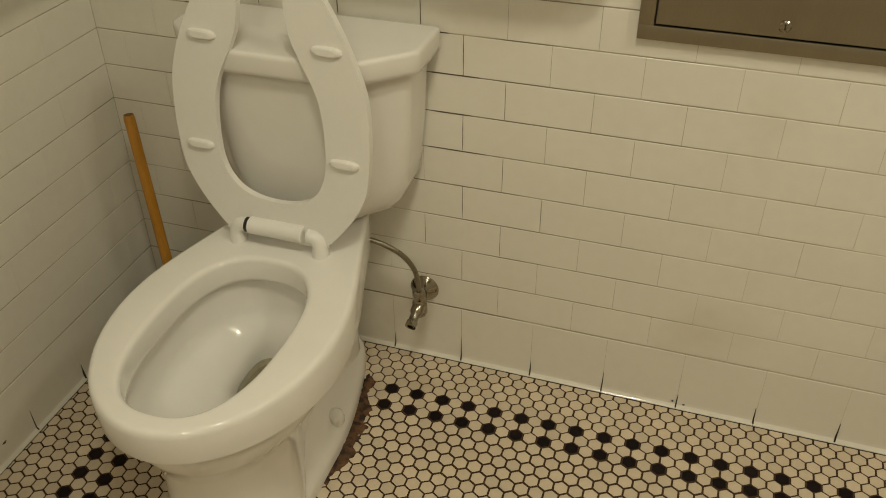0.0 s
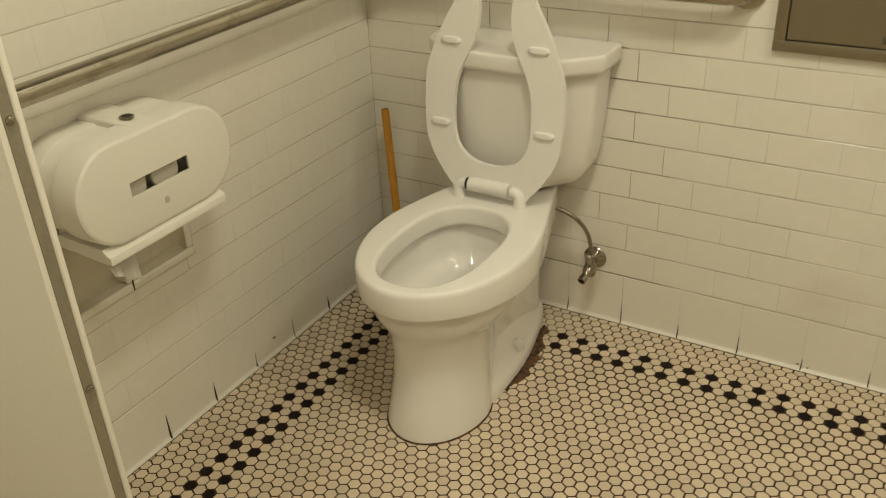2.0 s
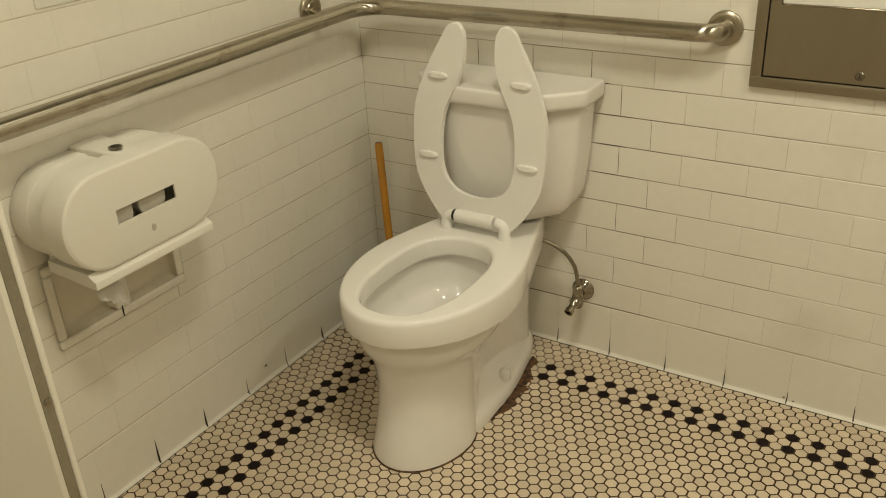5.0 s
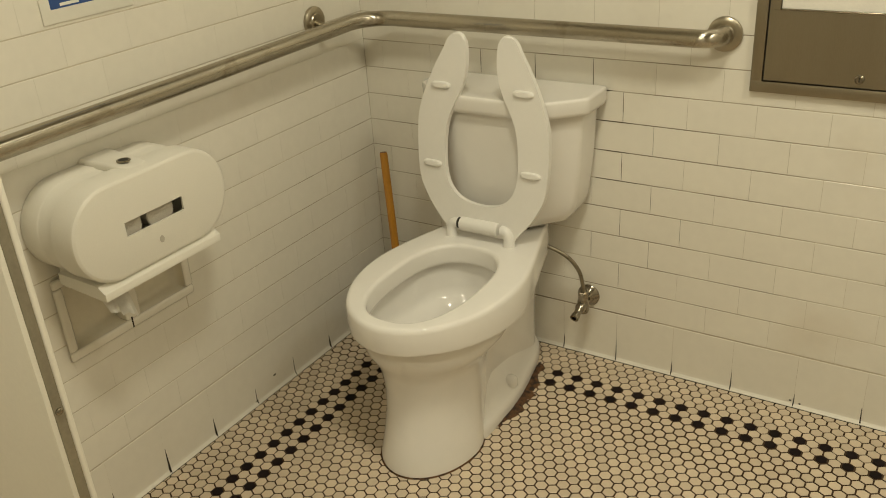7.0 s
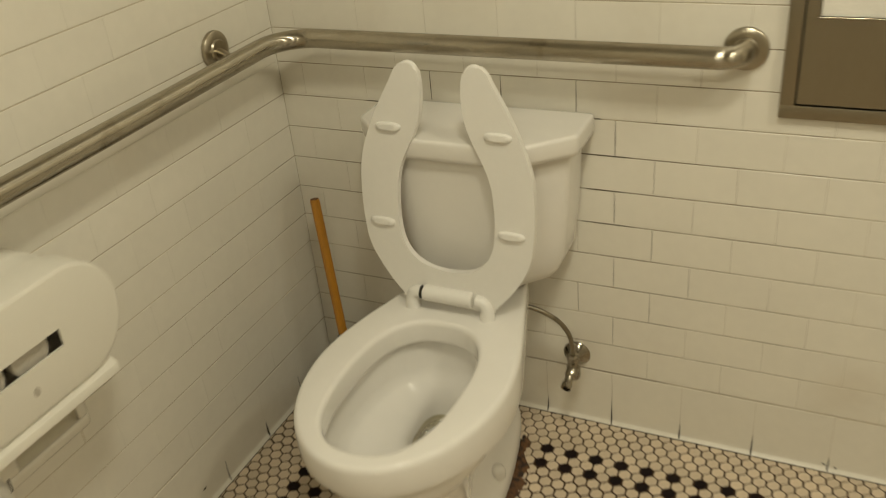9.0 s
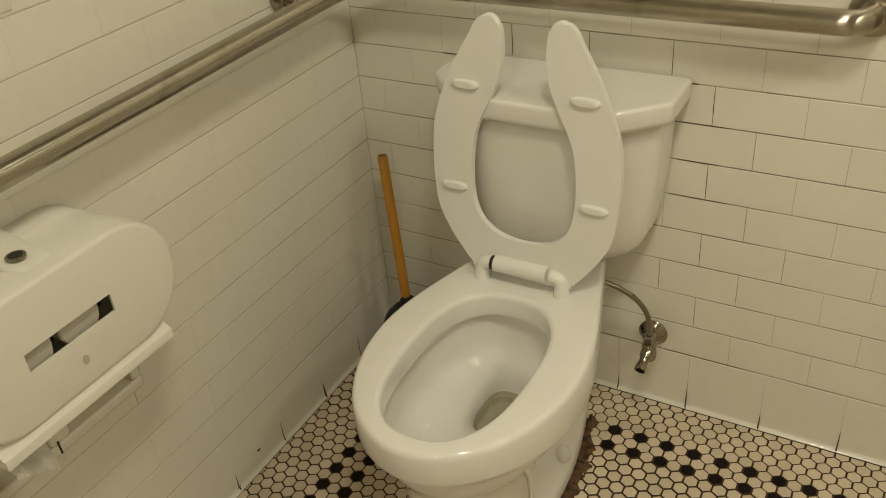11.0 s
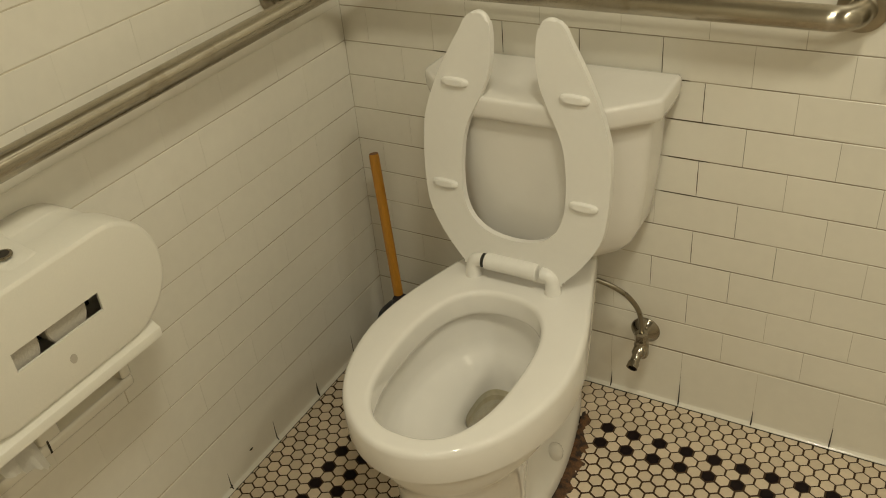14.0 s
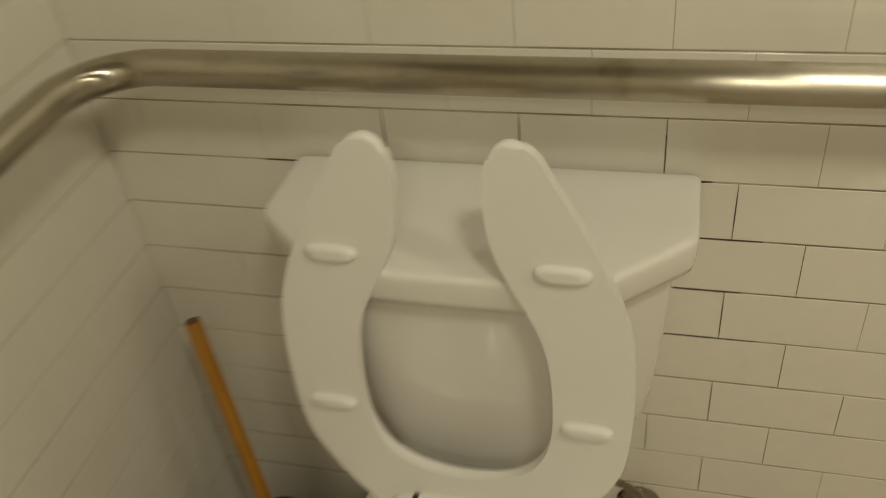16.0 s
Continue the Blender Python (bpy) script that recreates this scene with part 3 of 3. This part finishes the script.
# torn paper tail
bm = bmesh.new()
cols = 14
grid = []
rng = random.Random(5)
for i in range(cols):
    f = i / (cols - 1)
    y = -0.146 + 0.062 * f
    end = -0.152 - 0.036 * f + rng.uniform(-0.005, 0.005)
    grid.append([bm.verts.new((0.128 + 0.020 * s + 0.006 * math.sin(i * 0.8) * s, y + 0.006 * s, -0.112 + (end + 0.112) * s)) for s in (0, 0.35, 0.7, 1.0)])
for a, b in zip(grid, grid[1:]):
    for k in range(3):
        bm.faces.new((a[k], b[k], b[k + 1], a[k + 1]))
bmesh.ops.solidify(bm, geom=bm.faces[:], thickness=0.0007)
part("paper_tail", bm, PAPER, disp, "torn end of white paper")

# ---- twin recessed holder below the dispenser ----
holder = thing("paper_holder", "old recessed twin paper holder with ivory frame in the tiled wall", "paper holder", (0, -0.911, 0.500))
bm = bmesh.new()
loft(bm, [[Vector((x, y, z)) for y, z in ((-k, -0.071 + g), (k, -0.071 + g), (k, 0.077 - g), (-k, 0.077 - g))] for x, k, g in ((0.003, 0.149, 0.0), (-0.012, 0.147, 0.002), (-0.023, 0.140, 0.009), (-0.027, 0.126, 0.022))], False, True)
part("recess", bm, RECESS_SHADE, holder, "cream glazed hollow of the recess with shade tinted into its colour", angle=50)
for name, lo, hi in (("frame_bar", (0, -0.168, -0.091), (0.010, 0.168, -0.069)), ("frame_bar", (0, -0.168, 0.075), (0.010, 0.168, 0.096)),
                     ("frame_bar", (0, -0.168, -0.070), (0.0098, -0.147, 0.076)), ("frame_bar", (0, 0.147, -0.070), (0.0098, 0.168, 0.076)), ("divider", (-0.028, -0.024, -0.070), (0.0098, 0.016, 0.076))):
    part(name, box(bmesh.new(), lo, hi, 0.0065, 4), TILE, holder)
part("slot_mark", box(bmesh.new(), (0.0099, -0.014, -0.088), (0.0104, -0.0105, -0.062)), GRIME, holder, "dark crack in the frame")

# ---- seat cover cabinet on the far wall ----
cab = thing("seat_cover_cabinet", "dull stainless steel recessed paper seat cover cabinet with lock", "cabinet", (1.047, 0, 0.788))
CW, CH, T = 0.432, 0.34, 0.024
for name, lo, hi in (("frame_bar", (0, -0.012, 0), (CW, -0.0005, T)), ("frame_bar", (0, -0.012, CH - T), (CW, -0.0005, CH)),
                     ("frame_bar", (0, -0.0118, T - 0.001), (T, -0.0005, CH - T + 0.001)), ("frame_bar", (CW - T, -0.0118, T - 0.001), (CW, -0.0005, CH - T + 0.001))):
    part(name, box(bmesh.new(), lo, hi, 0.0012, 2), PLATE, cab)
# dark backing sheet paints the shade seen in the gap round the door
part("gap", box(bmesh.new(), (T - 0.002, -0.0030, T - 0.002), (CW - T + 0.002, -0.0008, CH - T + 0.002)), DARK, cab, "dark sheet standing for the shade in the gap round the door")
door = part("door", box(bmesh.new(), (T + 0.0025, -0.0105, T + 0.0025), (CW - T - 0.0025, -0.0032, 0.177), 0.0008, 1), PLATE, cab, "dull steel door with paper slot")
for lo, hi in (((T + 0.0025, -0.0104, 0.1765), (T + 0.024, -0.0032, 0.300)), ((CW - T - 0.024, -0.0104, 0.1765), (CW - T - 0.0025, -0.0032, 0.300)), ((T + 0.0025, -0.0105, 0.2995), (CW - T - 0.0025, -0.0032, CH - T - 0.0025))):
    part("stile", box(bmesh.new(), lo, hi, 0.0006, 1), PLATE, door)
part("slot_edge", tube(bmesh.new(), [(T + 0.024, -0.0112, 0.1775), (CW - T - 0.024, -0.0112, 0.1775)], 0.0016, 10), CHROME, door, "rolled bright slot edge")
part("paper_wad", box(bmesh.new(), (T + 0.025, -0.0062, 0.178), (CW - T - 0.025, -0.0031, 0.299), 0.001, 1), PAPER, cab, "white paper seat covers")
lock = part("lock", turned(bmesh.new(), [(0.0095, 0), (0.0095, 0.003), (0.0075, 0.0048), (0.0, 0.0048)], (0.216, -0.0104, 0.045), (0, -1, 0), 24), CHROME, door, "round chrome lock")
part("key_slot", box(bmesh.new(), (0.2148, -0.01545, 0.0405), (0.2172, -0.0150, 0.0495)), DARK, door)

# ---- sign ----
sign = thing("wall_sign", "white-edged blue notice sign on the tiled wall", "sign", (0, -0.8435, 1.064))
part("plate", box(bmesh.new(), (0.0003, -0.104, 0), (0.0030, 0.104, 0.28), 0.0012, 2), WHITE, sign, "white sign plate")
part("blue_field", box(bmesh.new(), (0.0028, -0.083, 0.0255), (0.0034, 0.083, 0.255)), BLUE, sign, "blue printed field")
part("text_bar", box(bmesh.new(), (0.0032, -0.062, 0.0290), (0.0037, -0.020, 0.0345)), WHITE, sign)

# ---- plunger ----
plunger = thing("plunger", "black rubber plunger with orange wooden handle in the corner", "plunger", (0.138, -0.119, 0))
bm = turned(bmesh.new(), [(0.056, 0.0), (0.068, 0.003), (0.0705, 0.012), (0.0705, 0.060), (0.0695, 0.100), (0.065, 0.130), (0.055, 0.154), (0.040, 0.171), (0.027, 0.179), (0.0205, 0.183), (0.0185, 0.196), (0.0165, 0.199), (0.0, 0.199)], n=40)
part("cup", bm, RUBBER, plunger, "black rubber cup")
top, low = Vector((-0.056, 0.052, 0.532)), Vector((-0.006, 0.006, 0.150))
part("handle", tube(bmesh.new(), [low, low.lerp(top, 0.5), low.lerp(top, 0.985), top], [0.0112, 0.0112, 0.0112, 0.0098], 20), WOOD, plunger, "orange varnished wooden handle")
part("handle_end", tube(bmesh.new(), [top, top + (top - low).normalized() * 0.0008], 0.0094, 20), ENDGRAIN, plunger, "dark end of the handle")

# ---- partition beside the camera ----
panel = thing("toilet_partition", "cream laminate toilet partition panel with dull metal edge strip", "partition", (0.0, -1.485, 0.0))
part("board", box(bmesh.new(), (0.003, -0.0125, 0.30), (0.6515, 0.0125, 1.85), 0.004), PANEL, panel, "cream laminate board")
part("edge_channel", box(bmesh.new(), (0.6475, -0.0055, 0.30), (0.653, 0.0072, 1.85), 0.001), EDGE, panel, "dull grey metal edge channel")
part("edge_bead", box(bmesh.new(), (0.641, 0.0070, 0.30), (0.655, 0.0150, 1.85), 0.003, 3), PANEL, panel, "bright cream edge bead")
for z in (0.47, 0.778, 1.085, 1.40):
    part("screw", turned(bmesh.new(), [(0.0048, 0), (0.0044, 0.002), (0.003, 0.0030), (0, 0.0032)], (0.653, 0.0008, z), (1, 0, 0), 16), CHROME, panel)

# ---- crust along the toilet foot ----
rng = random.Random(11)
bm = bmesh.new()
rows_ = []
for i in range(46):
    u = i / 45
    y = -0.105 - 0.300 * u
    wide = (0.010 + 0.034 * math.sin(math.pi * min(1, u * 1.08)) ** 0.8) * (0.62 + 0.55 * noise.noise((u * 7, 0.3, 0)) + 0.45 * abs(noise.noise((u * 23, 1.3, 0))) + 0.10 * rng.random())
    inner = XC + 0.082 + 0.027 * min(1, u * 1.6)
    row = []
    for k in range(6):
        s = k / 5
        hgt = 0.0085 * (1 - s) ** 0.7 * (0.5 + 0.7 * abs(noise.noise((u * 14, s * 4, 2)))) - 0.0012 + 0.0012 * rng.random() * (1 - s)
        row.append(bm.verts.new((inner + wide * s + 0.002 * rng.uniform(-1, 1), y + 0.0025 * rng.uniform(-1, 1), max(hgt, -0.001 if k == 5 else 0.0004))))
    rows_.append(row)
for a, b in zip(rows_, rows_[1:]):
    for k in range(5):
        bm.faces.new((a[k], a[k + 1], b[k + 1], b[k]))
crust = part("floor_crust", bm, CRUST, None, smooth=False)
tagged(crust, "brown crumbling crust along the toilet foot on the floor", "dirt")

# ---- wall tiles ----
tile_meshes = {}


def tile_mesh(w, hgt, base=False):
    """A tile in its own space: x across, z up, its face at y = 0 looking to -y."""
    key = (round(w, 5), round(hgt, 4), base)
    if key in tile_meshes:
        return tile_meshes[key]
    a, b, c, d, e = w / 2, hgt, 0.0007, 0.0004, 0.0001
    if base:
        prof = [(b, 0.002), (b - 0.0005, 0.0006), (b - 0.0016, 0.0), (0.016, 0.0), (0.0095, -0.0008), (0.0045, -0.0042), (0.0025, -0.0062), (0.0, -0.0064)]
        verts = [(x, y, z) for x in (-a, a) for z, y in prof]
        n = len(prof)
        faces = [(i, i + 1, n + i + 1, n + i) for i in range(n - 1)]
    else:
        verts = [(-a, 0.002, 0), (a, 0.002, 0), (a, 0.002, b), (-a, 0.002, b), (-a, d, 0), (a, d, 0), (a, d, b), (-a, d, b),
                 (-a + e, 0, c), (a - e, 0, c), (a - e, 0, b - c), (-a + e, 0, b - c)]
        faces = [(8, 9, 10, 11), (4, 5, 9, 8), (5, 6, 10, 9), (6, 7, 11, 10), (7, 4, 8, 11), (0, 1, 5, 4), (1, 2, 6, 5), (2, 3, 7, 6), (3, 0, 4, 7)]
    me = bpy.data.meshes.new("tile")
    me.from_pydata(verts, [], faces)
    me.materials.append(TILE)
    tile_meshes[key] = me
    return me


def lay_tiles(wall, length, first, pitch, place, top, gap, hole=None, filled=None):
    """Rows of tiles along a wall; first: the first joint of the base row, from the corner. place(u, z) gives the pose."""
    z, row = 0.0, -1
    while z < top:
        hgt = BASE if row < 0 else ROW
        start = first if row % 2 else first - pitch / 2
        while start > 0.02:
            start -= pitch
        joints = [0.0] + [j for j in (start + pitch * k for k in range(40)) if 0.012 < j < length] + [length]
        for a, b in zip(joints, joints[1:]):
            g0 = gap / 2 if a > 0 else 0.0005
            w = round(b - a - gap / 2 - g0, 5)
            u0, u1, z0, z1 = a + g0, b - gap / 2, z + (0 if row < 0 else JOINT / 2), z + hgt - JOINT / 2
            if hole and u1 > hole[0] and u0 < hole[1] and z1 > hole[2] and z0 < hole[3]:
                cuts = [(u0, hole[0], z0, z1), (hole[1], u1, z0, z1), (max(u0, hole[0]), min(u1, hole[1]), z0, hole[2]), (max(u0, hole[0]), min(u1, hole[1]), hole[3], z1)]
                for c0, c1, d0, d1 in cuts:
                    if c1 - c0 > 0.004 and d1 - d0 > 0.004:
                        ob = new("tile", tile_mesh(round(c1 - c0, 5), d1 - d0, False))
                        ob.matrix_basis = place((c0 + c1) / 2, d0)
                        ob.parent = wall
                continue
            ob = new("tile", tile_mesh(w, hgt - (0.0001 if row == filled else JOINT), row < 0))
            ob.matrix_basis = place((u0 + u1) / 2, z0) @ pose(0, random.uniform(-0.00012, 0.00012), 0, random.uniform(-0.10, 0.10), 0, random.uniform(-0.02, 0.02))
            ob.parent = wall
            if row < 0 and a > 0:
                grime.append((a, place))
        z += hgt
        row += 1
    return z


grime = []
top_n = lay_tiles(wall_north, 1.86, 0.139, PITCH, lambda u, z: pose(u, 0, z), 1.5, 0.0006)
top_w = lay_tiles(wall_west, 1.46, 0.1505, 0.1535, lambda u, z: pose(0, -u, z, 0, 0, 90), 1.5, 0.0001, (-HOLE[1], -HOLE[0], HOLE[2], HOLE[3]), 8)
rng = random.Random(3)
for u, place in grime:
    bm = bmesh.new()
    tall = rng.uniform(0.034, 0.072)
    lean = rng.uniform(-0.001, 0.001)
    w = rng.uniform(0.0011, 0.0018)
    prism(bm, [(-w, -0.0067, 0.0), (w, -0.0067, 0.0), (w * 0.9 + lean, -0.0006, 0.012), (w * 0.3 + lean * 2, -0.0004, tall), (-w * 0.2 + lean * 2, -0.0004, tall), (-w * 0.9 + lean, -0.0006, 0.012)], (0, 0.003, 0))
    ob = part("joint_dirt", bm, GRIME, wall_north if place(1, 0).translation.x > 0.5 else wall_west, smooth=False)
    ob.matrix_basis = place(u, 0)
# open joints round the cistern, and the dirty seam where wall and floor meet
def seam(wall, u0, u1, z0, z1):
    bm = bmesh.new()
    n = 9
    flat = u1 - u0 > z1 - z0
    edge = []
    for i in range(n):
        f = i / (n - 1)
        k = (0.35 + 0.65 * math.sin(math.pi * min(1.0, 0.15 + 0.8 * f))) * rng.uniform(0.8, 1.15)
        if flat:
            m, hw = (z0 + z1) / 2, (z1 - z0) / 2 * k
            edge.append(((u0 + (u1 - u0) * f, m + hw), (u0 + (u1 - u0) * f, m - hw)))
        else:
            m, hw = (u0 + u1) / 2, (u1 - u0) / 2 * k
            edge.append(((m + hw, z0 + (z1 - z0) * f), (m - hw, z0 + (z1 - z0) * f)))
    outline = [e[0] for e in edge] + [e[1] for e in reversed(edge)]
    prism(bm, [(u, -0.0004, z) for u, z in outline], (0, 0.0012, 0))
    part("joint_dirt", bm, SEAM, wall, smooth=False)


for u, z0, z1, w in ((0.3707, 0.768, 0.828, 0.0016), (0.5252, 0.768, 0.828, 0.0016), (0.6797, 0.756, 0.828, 0.0015), (0.757, 0.681, 0.753, 0.0014), (0.757, 0.530, 0.601, 0.0014), (0.8343, 0.606, 0.676, 0.0007),
                     (0.8343, 0.455, 0.525, 0.0008), (0.757, 0.379, 0.449, 0.0012), (0.6797, 0.304, 0.374, 0.0011), (0.8343, 0.304, 0.374, 0.0009), (0.757, 0.228, 0.298, 0.0010), (0.9115, 0.379, 0.449, 0.0006)):
    seam(wall_north, u - w / 2, u + w / 2, z0, z1)
for u0, u1, z, w in ((0.700, 0.790, 0.6785, 0.0024), (0.700, 0.775, 0.6025, 0.0024), (0.690, 0.730, 0.7540, 0.0020), (0.690, 0.800, 0.5270, 0.0018), (0.215, 0.285, 0.7540, 0.0020), (0.210, 0.290, 0.6785, 0.0020)):
    seam(wall_north, u0, u1, z - w / 2, z + w / 2)
part("seam_dirt", box(bmesh.new(), (0.02, -0.0082, -0.0012), (1.86, -0.0060, 0.0007)), GRIME, wall_north, smooth=False)
part("seam_dirt", box(bmesh.new(), (0.0060, -1.46, -0.0012), (0.0075, -0.02, 0.0005)), GRIME, wall_west, smooth=False)
for wall, u, z, r, m in ((wall_west, 0.535, 0.047, 0.0035, 90), (wall_west, 0.612, 0.010, 0.004, 90), (wall_north, 1.213, 0.016, 0.003, 0), (wall_north, 1.236, 0.012, 0.0028, 0)):
    bm = bmesh.new()
    loft(bm, [[Vector((k * r * (1.6 if m else 1.0) * math.cos(a) * (1 + 0.25 * math.sin(3 * a)), d, k * r * 0.7 * math.sin(a))) for a in (2 * math.pi * i / 12 for i in range(12))] for d, k in ((0.0, 1.0), (-0.0015, 0.6))])
    ob = part("dirt_speck", bm, GRIME, wall, smooth=False)
    ob.matrix_basis = pose(0, -u, z, 0, 0, 90) if m else pose(u, -0.0005, z)
part("painted_upper", box(bmesh.new(), (0, -0.0005, top_n), (ROOM_X, 0.004, ROOM_Z)), PAINT, wall_north, smooth=False)
part("painted_upper", box(bmesh.new(), (-0.004, ROOM_Y, top_w), (0.0005, -0.001, ROOM_Z)), PAINT, wall_west, smooth=False)
part("plain_tiles", box(bmesh.new(), (1.861, -0.0005, 0), (ROOM_X, 0.004, top_n - 0.001)), TILE, wall_north, smooth=False)
part("plain_tiles", box(bmesh.new(), (-0.004, ROOM_Y, 0), (0.0005, -1.461, top_w - 0.001)), TILE, wall_west, smooth=False)

# ---- hexagon floor ----
R = 0.01405


def hex_x(k):
    return 0.642 + (0.0283 if k > 0 else 0.0274) * k


def hex_y(j):
    if j <= 2:
        return -0.1275 - 0.0234 * j
    if j <= 8:
        return -0.1743 - 0.0255 * (j - 2)
    return -0.3273 - 0.0243 * (j - 8)


def hex_shape(r, top=0.0, cut=0.0011, depth=0.0016):
    ring = lambda q, z: [(q * math.sin(math.pi / 3 * i), q * math.cos(math.pi / 3 * i), z) for i in range(6)]  # noqa: E731
    verts = ring(r, -depth) + ring(r, top - 0.0006) + ring(r - cut, top)
    faces = [tuple(reversed(range(12, 18)))]
    for base in (0, 6):
        faces += [(base + (i + 1) % 6, base + i, base + 6 + i, base + 6 + (i + 1) % 6) for i in range(6)]
    return verts, faces


hv, hf = hex_shape(R)
hf = [tuple(f) for f in hf]
hex_mesh = {}
for key, mat in (("cream", HEX), ("black", BLACK)):
    me = bpy.data.meshes.new("hex_tile")
    me.from_pydata(hv, [], hf)
    me.materials.append(mat)
    hex_mesh[key] = me
cells = []
for j in range(-5, 113):
    y = hex_y(j)
    if not ROOM_Y < y < 0.012:
        continue
    for k in range(-25, 66):
        x = hex_x(k + (0.5 if j % 2 else 0.0))
        if not -0.013 < x < ROOM_X:
            continue
        dark = (j in (0, 2) and k % 2 == 0 and k >= -18) or (j % 2 == 0 and j >= 0 and k in (-18, -16) and j < 60)
        cells.append((x, y, dark))
rng = random.Random(8)
near, rest = [], {"cream": [], "black": []}
for x, y, dark in cells:
    key = "black" if dark else "cream"
    tilt = pose(x, y, rng.uniform(-0.00025, 0.00025), rng.uniform(-0.6, 0.6), rng.uniform(-0.6, 0.6), 60 * rng.randrange(6) + rng.uniform(-1.5, 1.5))
    (near if 0.60 < x < 1.03 and -0.50 < y else rest[key]).append((key, tilt) if 0.60 < x < 1.03 and -0.50 < y else tilt)
for key, tilt in near[:298]:
    ob = new("hex_tile", hex_mesh[key])
    ob.matrix_basis = tilt
    ob.parent = floor
for key, tilt in near[298:]:
    rest[key].append(tilt)
for key, mat in (("cream", HEX), ("black", BLACK)):
    base = np.array(hv)
    count = len(rest[key])
    verts = np.concatenate([base @ np.array(m.to_3x3()).T + np.array(m.translation) for m in rest[key]])
    faces = [tuple(i + n * len(hv) for i in f) for n in range(count) for f in hf]
    me = bpy.data.meshes.new("mosaic")
    me.from_pydata(verts.tolist(), [], faces)
    me.materials.append(mat)
    ob = new("mosaic", me)
    ob.parent = floor
    tagged(ob, key + " hexagon mosaic tiles", kind="stuff")
